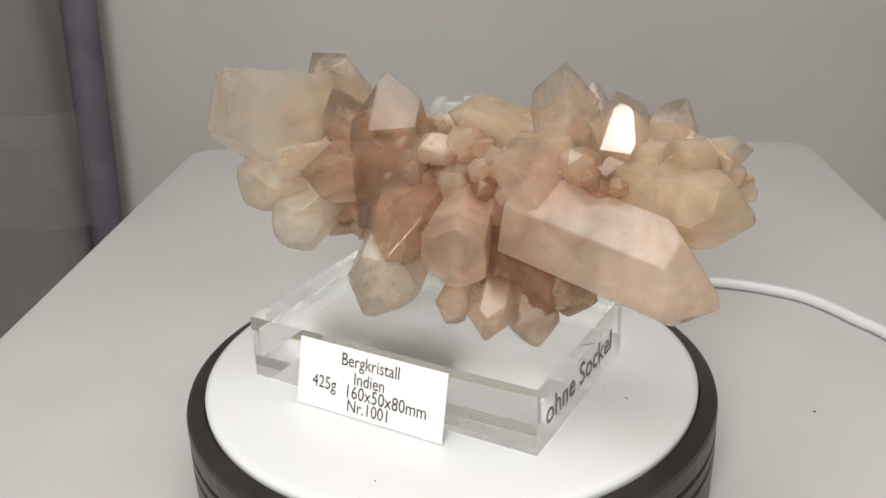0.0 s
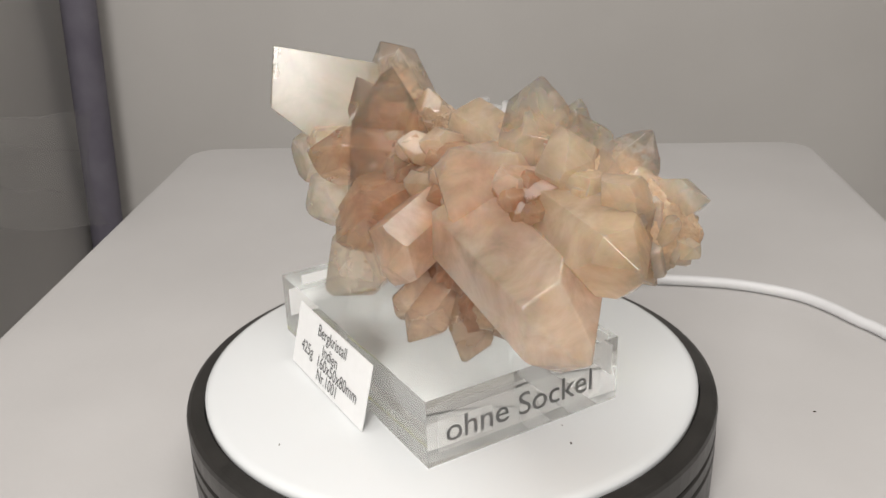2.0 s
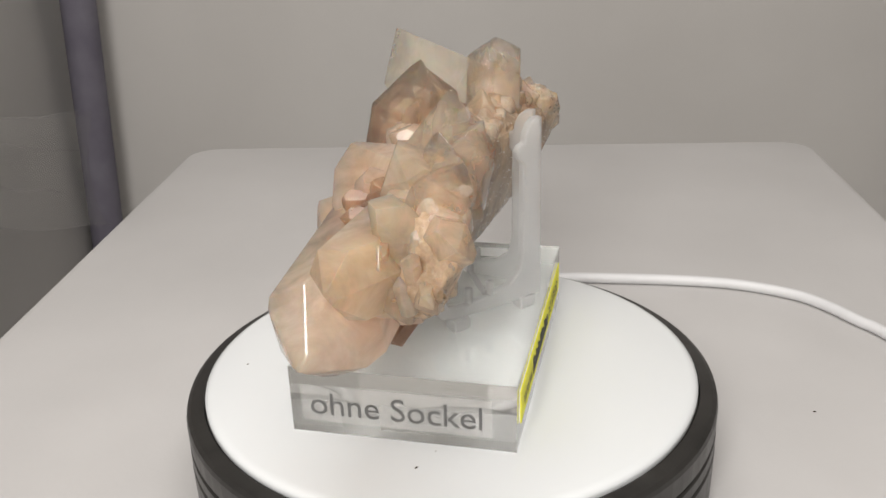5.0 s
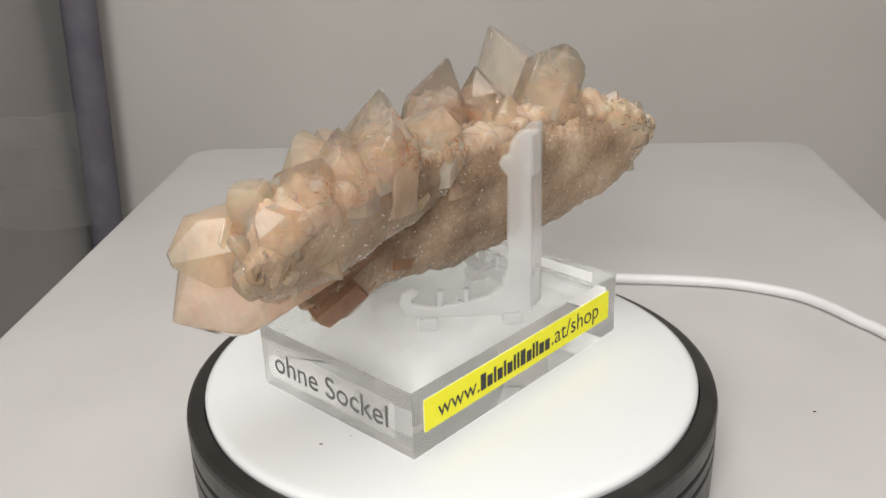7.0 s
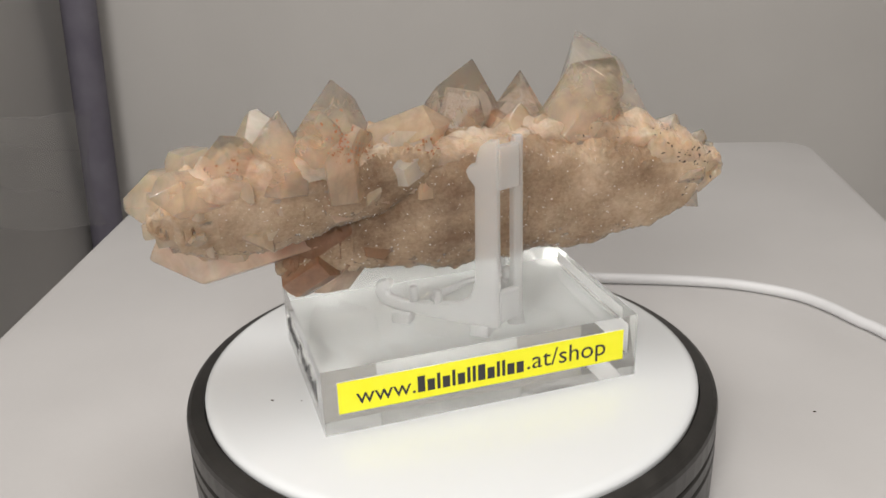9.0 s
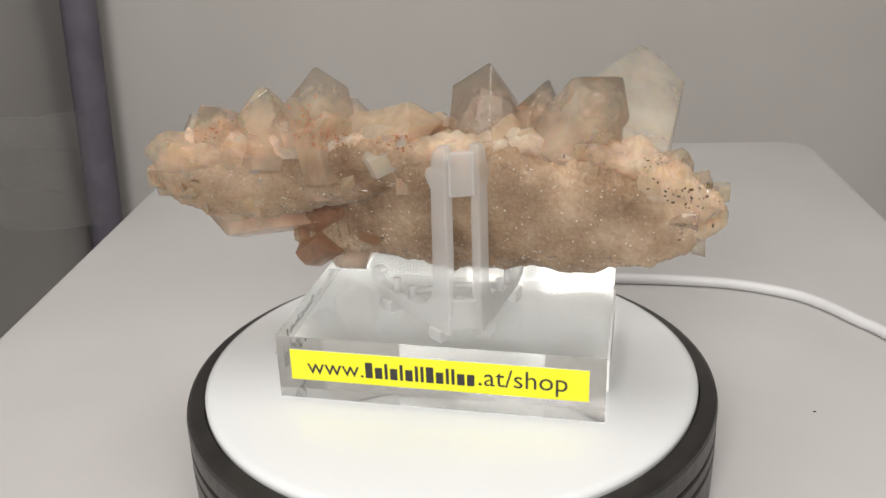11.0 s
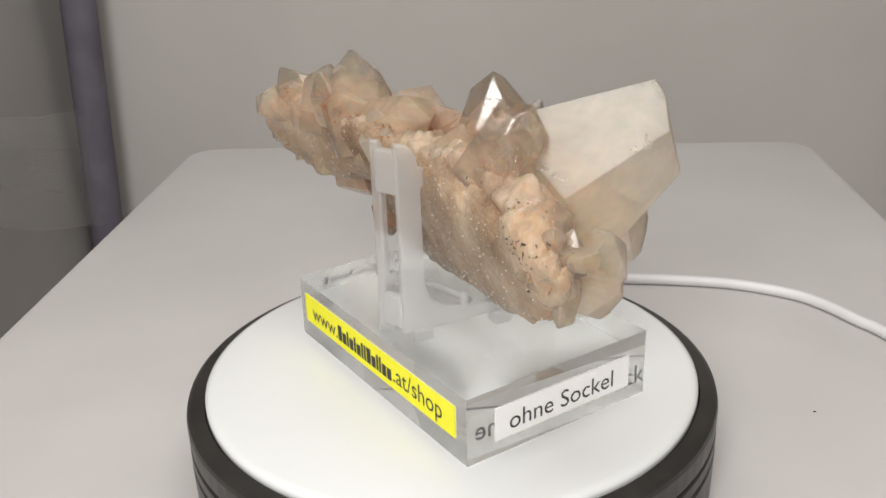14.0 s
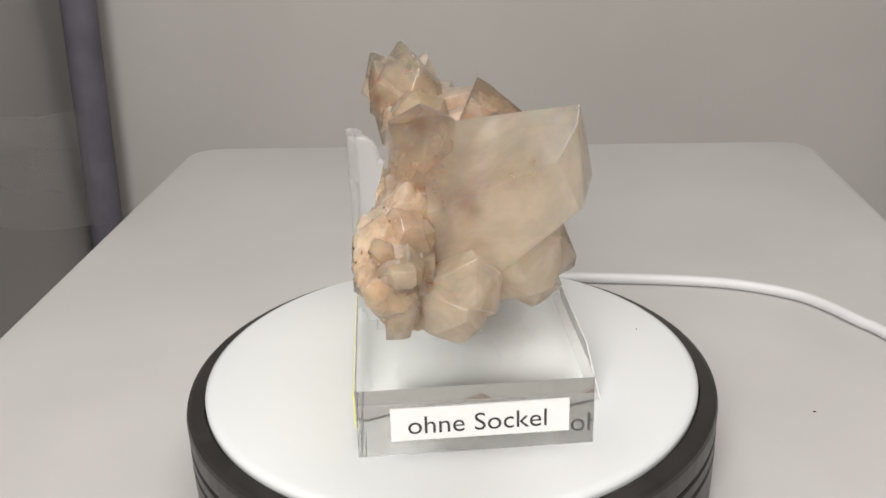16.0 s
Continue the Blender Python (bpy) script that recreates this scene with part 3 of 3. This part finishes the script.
def quartz_cluster():
    rng = random.Random(5)
    flaws = random.Random(11)
    t = new("quartz_cluster")
    slab = rock(rng, [(-79, 27, 60, 32, 68, 5), (-72, 24, 51, 32, 71, 10), (-62, 21, 44, 30, 70, 17), (-45, 17, 38.5, 28, 73, 19), (-20, 12, 34.5, 25, 75, 20), (0, 9, 33.5, 22, 75, 18),
                      (12, 7, 34, 20, 72, 18), (22, 5, 36, 14, 62, 16), (38, 2, 34, 10, 60, 16), (50, -2, 31, 6, 54, 14), (55, -4, 30, 3, 46, 10)], 104, 330, 0.0028)
    skin = BVHTree.FromBMesh(slab)
    part("matrix", slab, MATRIX, t, "sugary beige matrix with glittering back", smooth=True)
    ledge = rock(rng, [(3, 15, 68, 20, 76, 6), (11, 14, 63, 21.5, 77, 11), (21, 14, 59, 23, 78, 15), (34, 14, 55, 24, 78, 17), (46, 14, 52, 24, 77, 17),
                       (60, 15, 51, 25, 77, 17), (74, 17, 53, 27, 76, 16), (84, 20, 57, 28, 72, 12), (90, 23, 63, 27, 69, 6)], 96, 220, 0.0028)
    ledge_skin = BVHTree.FromBMesh(ledge)
    part("matrix_ledge", ledge, MATRIX, t, "sugary beige overhanging ledge", smooth=True)
    # filler behind the crystals, its dark colour gives the gaps their shade
    part("core", rock(rng, [(-45, 4, 52, 10, 74, 12), (-20, 1, 44, 10, 75, 13), (15, 0, 40, 10, 75, 13), (45, 2, 40, 11, 73, 13), (62, 4, 54, 12, 72, 10)], 34, 80, 0.0024, True), GAP_SHADE, t)
    part("root", rock(rng, [(-14, 3, 40, 10, 50, 9), (0, 0, 36, 11, 52, 13), (25, -3, 34, 11, 55, 15), (44, -4, 31, 10, 54, 15), (53, -5, 30, 6, 44, 11)], 40, 110, 0.003), ROOT, t, "brown quartz root below the matrix", smooth=True)
    part("crust", rock(rng, [(-72, 19, 62, 28, 71, 8), (-58, 17, 62, 26, 76, 13), (-40, 14, 66, 23, 78, 12), (-15, 13, 67, 21, 77, 11), (5, 13, 67, 20, 76, 10),
                             (24, 14, 62, 23, 78, 13), (34, 14, 62, 24.5, 81, 14), (60, 17, 60, 26, 80, 15), (76, 20, 62, 28, 77, 13), (86, 22, 62, 28, 71, 9)], 44, 130, 0.0024, True), CRUST, t, "pale broken quartz crust")
    part("tail", rock(rng, [(-80, 27, 58, 31, 66, 4), (-75, 25, 53, 32, 69, 10), (-67, 22, 49, 32, 74, 13), (-58, 20, 50, 30, 74, 13), (-51, 18, 55, 27, 70, 10)], 60, 90, 0.0030), TAIL, t, "waxy peach knob with dark specks", smooth=True)
    # the large milky crystal with its chisel end
    big = cut_body((-55, -8, 75), [((-0.35, -0.93, 0.14), (-58.5, -25, 97.5)), ((-0.38, 0.42, 0.85), (-58.5, -25, 97.5)), ((-0.72, -0.65, 0.25), (-65, -21, 92)), ((-0.98, 0.1, -0.12), (-68, -15, 90)),
                                   ((0.86, -0.42, 0.28), (-43, -12, 84)), ((0.93, 0.2, -0.1), (-38, 0, 75)), ((-0.12, -0.66, -0.74), (-59, -26.5, 78)), ((-0.45, -0.25, -0.86), (-62, -10, 60)),
                                   ((0, 1, 0.1), (-50, 12, 75)), ((0.1, 0.1, -1), (-50, 0, 52))], 0.3)
    part("crystal", big, MILKY, t, "large milky crystal with a chisel-shaped end", smooth=True)
    rows = [
        ((-44.5, 2.0, 57.6), (-56.4, -22.0, 66.2), 11, CLEAR, dict(steep=0.85, wear=2.2)),
        ((-4.0, -14.0, 53.9), (-10.9, -6.0, 97.4), 10.8, GLASSY, dict(steep=0.62)),
        ((-21.8, 1.0, 61.4), (-28.0, -9.5, 91.6), 8.2, GLASSY, dict(steep=0.62)),
        ((-31.7, 13.0, 74.7), (-50.5, 10.5, 97.2), 8.8, PEACH, dict(steep=0.75)),
        ((31.7, 16.0, 69.9), (42.6, -20.0, 74.7), 11.5, ROSE, dict(steep=0.9, face=(0.822, -0.386, 0.413), apex=(41.6, -21.0, 75.6), cut=0.35)),
        ((32.7, -6.0, 60.0), (92.0, -10.0, 48.0), 13.4, ROSE, dict(steep=0.72, apex=(91.5, -11.5, 45.0), wear=0.6, spin=14)),
        ((54.5, 6.0, 68.1), (95.5, 0.0, 65.7), 9.5, HONEY, dict(steep=0.66, spin=52, wear=0.8)),
        ((-6.9, -4.0, 52.0), (-2.0, -36.0, 34.0), 10.5, PALE, dict(steep=0.62)),
        ((12.9, 0.0, 61.4), (23.8, -31.0, 52.0), 9.5, ROSE, dict(steep=1.1)),
        ((3.0, -2.0, 61.4), (3.5, -35.0, 52.9), 9.5, SMOKE, dict(steep=0.66)),
        ((25.7, -4.0, 44.4), (31.7, -27.0, 29.3), 6, SMOKE, dict(steep=0.62)),
        ((32.7, -2.0, 44.4), (41.6, -16.0, 24.5), 7, SMOKE, dict(steep=0.62)),
        ((39.6, 2.0, 42.5), (51.0, -5.0, 33.0), 5.5, ROOT, dict(steep=1.35)),
        ((17.8, -4.0, 44.4), (15.8, -23.0, 30.2), 4.5, SMOKE, {}),
        ((-36.6, 0.0, 57.6), (-42.6, -25.0, 46.3), 8.5, CLEAR, dict(steep=0.9)),
        ((-35.6, -2.0, 69.0), (-43.6, -22.0, 69.0), 4.5, CLEAR, {}),
        ((-11.9, -4.0, 67.1), (-27.7, -29.0, 70.9), 8.5, SMOKE, dict(steep=0.66)),
        ((0.0, -2.0, 61.4), (-1.0, -31.0, 59.5), 8, SMOKE, dict(steep=0.66)),
        ((38.6, 10.5, 70.9), (36.9, 13.5, 99.6), 9.5, PEACH, dict(steep=0.62)),
        ((42.6, 17.0, 80.4), (41.6, 23.5, 93.6), 6.0, PEACH, dict(steep=0.62)),
        ((54.5, 12.0, 72.8), (58.0, 4.0, 92.5), 8, PALE, dict(steep=0.62, face=(0.2, -0.914, 0.357), cut=0.2)),
        ((54.5, 16.0, 70.9), (52.0, 14.5, 93.0), 8, PEACH, dict(steep=0.62)),
        ((65.3, 15.0, 72.8), (68.5, 24.0, 90.5), 7.0, PEACH, dict(steep=0.62)),
        ((69.3, 17.0, 72.8), (88.0, 26.5, 76.5), 5.5, PALE, dict(steep=0.66)),
        ((29.7, 11.0, 76.6), (1.0, 8.0, 83.2), 7.5, PALE, dict(steep=0.66)),
        ((-38.0, 12.0, 68.0), (-48.0, 12.5, 92.0), 8.0, PEACH, dict(steep=0.6)),
        ((36.0, 11.0, 68.0), (38.0, 15.5, 91.0), 10.0, PALE, dict(steep=1.0, wear=0.9)),
        ((-17.0, 11.0, 70.0), (-20.0, 11.0, 87.0), 6.0, PALE, dict(steep=0.7)),
        ((-24.0, 13.0, 68.0), (-27.0, 16.0, 83.0), 5.0, PALE, dict(steep=0.8)),
        ((16.0, 12.0, 72.0), (20.0, 16.0, 84.0), 8.0, CLEAR, dict(steep=0.9)),
        ((-63.0, 17.0, 68.0), (-67.0, 20.0, 80.0), 5.5, PALE, dict(steep=0.7)),
        ((-58.0, 9.0, 53.0), (-76.0, 4.0, 55.0), 8.5, CLEAR, dict(steep=0.85, wear=2.2)),
        ((-53.5, 5.0, 57.6), (-76.2, 2.0, 58.1), 8.5, CLEAR, dict(steep=0.85, wear=2.2)),
    ]
    for base, tip, r, mat, more in rows:
        part("crystal", crystal(rng, base, tip, r, **more), mat, t, smooth=True)
        # added pale crack flakes that stand in for bright reflections inside it
        way = Vector(tip) - Vector(base)
        side = way.orthogonal().normalized()
        for k in range(int(r / 3) if mat in (GLASSY, PEACH, PALE) else 0):
            place = Vector(base) + way * flaws.uniform(0.3, 0.85) + Matrix.Rotation(flaws.uniform(0, 6.28), 3, way.normalized()) @ side * flaws.uniform(0, 0.55) * r
            span = flaws.uniform(0.12, 0.32) * r
            bm = bmesh.new()
            turn = Euler([flaws.uniform(0, 6.28) for q in range(3)]).to_matrix().to_4x4()
            ring = [bm.verts.new((math.cos(w) * span * flaws.uniform(0.5, 1.1), math.sin(w) * span * flaws.uniform(0.4, 1.1), flaws.uniform(-0.1, 0.1) * span)) for w in (0, 0.8, 1.7, 2.6, 3.4, 4.3, 5.4)]
            hub = bm.verts.new((0, 0, 0.12 * span))
            for a, b in zip(ring, ring[1:] + ring[:1]):
                bm.faces.new((a, b, hub))
            ext = bmesh.ops.extrude_face_region(bm, geom=bm.faces[:])
            bmesh.ops.translate(bm, verts=[e for e in ext["geom"] if isinstance(e, bmesh.types.BMVert)], vec=(0, 0, 0.12))
            bmesh.ops.transform(bm, matrix=Matrix.Scale(0.001, 4) @ Matrix.Translation(place) @ turn, verts=bm.verts)
            part("inner_crack", bm, INNER_GLINT, t)
    # small crystals crowding the face
    for i in range(52):
        u = rng.uniform(-45, 58)
        z = rng.uniform(44 if u < 34 else 60, 76)
        base = Vector((u, 7, z))
        way = Vector((rng.uniform(-0.5, 0.5), -1, rng.uniform(-0.5, 0.6))).normalized()
        part("crystal", crystal(rng, base, base + way * rng.uniform(12, 20), rng.uniform(2.5, 5.5), steep=rng.uniform(0.7, 1.0)), rng.choice([SMOKE, ROSE, SMOKE]), t, smooth=True)
    for i in range(26):
        base = Vector((rng.uniform(-2, 29), 2, rng.uniform(57, 77)))
        way = Vector((rng.uniform(-0.5, 0.5), -1, rng.uniform(-0.3, 0.6))).normalized()
        part("crystal", crystal(rng, base, base + way * rng.uniform(12, 19), rng.uniform(3, 5.2), steep=rng.uniform(0.6, 0.8)), rng.choice([SMOKE, ROSE, PALE]), t, smooth=True)
    # knobs at the blunt end
    for i in range(4):
        a = 6.28 * i / 4 + rng.uniform(-0.3, 0.3)
        q = rng.uniform(0.3, 1.0)
        centre = (rng.uniform(-73, -66), 21 + 7 * q * math.cos(a), 62 + 9 * q * math.sin(a))
        part("lump", chunk(rng, centre, [rng.uniform(2.5, 5.5) for k in range(3)], 13), rng.choice([PALE, CRUST, PALE]), t, smooth=True)
    # sugary yellow end
    for i in range(26):
        a, q = rng.uniform(0, 6.28), math.sqrt(rng.random())
        centre = (83 - 7 * q * q + rng.uniform(-2, 1), 18 + 6 * q * math.cos(a) + 2 * q * math.sin(a), 65 + 7 * q * math.sin(a))
        part("grain", chunk(rng, centre, [rng.uniform(0.9, 3.0) for k in range(3)], 11), rng.choice([HONEY, HONEY, PALE]), t, smooth=True)
    # broken lumps and stubs along the crest
    for i in range(190):
        u = rng.uniform(-77, 88)
        rise = np.interp(u, [-77, -60, -40, -15, 15, 40, 65, 88], [70, 77, 83, 78, 77, 84, 83, 72])
        z = rng.uniform(65, rise - 2)
        v = np.interp(u, [-77, -40, 0, 40, 88], [22, 14, 11, 13, 18]) + rng.uniform(-6, 3.5) + (z - 65) * 0.12
        mat = rng.choice([PALE, PALE, PALE, CLEAR, ROSE, HONEY])
        if rng.random() < 0.6:
            part("lump", chunk(rng, (u, v, z), [rng.uniform(1.6, 4.4) for k in range(3)], 8), mat, t, smooth=True)
        else:
            way = Vector((rng.uniform(-0.6, 0.6), rng.uniform(-0.5, 0.4), 1)).normalized()
            base = Vector((u, v - 1, z - 6))
            part("crystal", crystal(rng, base, base + way * rng.uniform(7, 13), rng.uniform(1.5, 3.4), steep=rng.uniform(0.55, 0.8)), mat, t, smooth=True)
    # yellowish broken end
    for i in range(34):
        u, v = rng.uniform(58, 82), rng.uniform(5, 14)
        part("lump", chunk(rng, (u, v, rng.uniform(57, 78)), [rng.uniform(4, 8) for k in range(3)], 9), rng.choice([HONEY, ROSE, PALE, PALE]), t, smooth=True)

    # grains on the sugary back, near-white to stand in for its sparkle
    grains = bmesh.new()
    for i in range(900):
        start = Vector((rng.uniform(-76, 84), 80, rng.uniform(36, 80))) / 1000
        hits = [h for h in (surface.ray_cast(start, Vector((0, -1, 0))) for surface in (skin, ledge_skin)) if h[0]]
        if not hits:
            continue
        hit = max(hits, key=lambda h: h[0].y)
        size = rng.choice([0.00007, 0.00009, 0.00013, 0.00022])
        turn = Euler([rng.uniform(0, 6.28) for k in range(3)]).to_matrix().to_4x4()
        bmesh.ops.create_cube(grains, size=size, matrix=Matrix.Translation(hit[0]) @ turn @ Matrix.Diagonal((1, 1, 1.6, 1)))
    tagged(part("grains", grains, GLINT, t, "tiny near-white quartz grains that stand for sparkle"), kind="stuff")

    def spots(name, mat, patches, label):
        bm = bmesh.new()
        for u0, z0, du, dz, n in patches:
            for i in range(n):
                u, z = rng.gauss(u0, du), rng.gauss(z0, dz)
                start, way = Vector((u, 80, z)) / 1000, Vector((0, -1, 0))
                best = None
                for ob in t.children:
                    ok, place, normal, _ = ob.ray_cast(start, way) if ob.data.polygons and ob.name[:6] != "grains" else (False, None, None, 0)
                    if ok and (best is None or place.y > best[0].y):
                        best = (place, normal)
                if best is None:
                    continue
                m = Matrix.Translation(best[0]) @ best[1].to_track_quat("Z", "Y").to_matrix().to_4x4() @ pose(0, 0, 0, 0, 0, rng.uniform(0, 360))
                r = rng.uniform(0.16, 0.5) / 1000
                bmesh.ops.create_icosphere(bm, subdivisions=1, radius=r, matrix=m @ Matrix.Diagonal((rng.uniform(0.6, 1.8), rng.uniform(0.5, 1.0), 0.3, 1)))
        for v in bm.verts:
            v.co += Vector([rng.uniform(-1, 1) * 0.00012 for k in range(3)])
        tagged(part(name, bm, mat, t, label), kind="stuff")

    bpy.context.view_layer.update()
    spots("rust_specks", RUST, [(37, 85, 2.2, 3.2, 60), (33, 81, 3.5, 2.0, 34), (11, 79, 3, 1.5, 22), (66, 83, 2.5, 2.0, 10)], "rust-brown iron specks")
    spots("dark_specks", BLACK_SPOT, [(-61.5, 77, 2.5, 1.5, 16), (-68, 70, 5, 2, 26), (-73, 70, 2, 1.5, 10), (-70, 61, 3, 3, 20), (-40, 78, 8, 3, 5)], "dark mineral specks")
    tagged(t, "peach rose quartz crystal cluster leaning on an easel", "crystal")
    return t


setting()
plastic_film()
table()
cable()
RIM, DISC = turntable()
BLOCK = acrylic_block()
CARD = label_card()
EASEL = easel()
CLUSTER = quartz_cluster()


def motions():
    def on_platter(t):
        """The block's place on the turning platter."""
        spun = radians(turned(t))
        x, y = -0.00014, 0.00387
        return pose(x * math.cos(spun) - y * math.sin(spun), x * math.sin(spun) + y * math.cos(spun), 0.0, 0, 0, BLOCK_YAW + turned(t))

    times = [i * 0.5 for i in range(33)]
    for thing in (BLOCK, CARD, EASEL, CLUSTER):
        walk(thing, [(t, on_platter(t)) for t in times])
    for piece in (RIM, DISC):
        walk(piece, [(t, pose(0, 0, 0, 0, 0, turned(t))) for t in times])


motions()
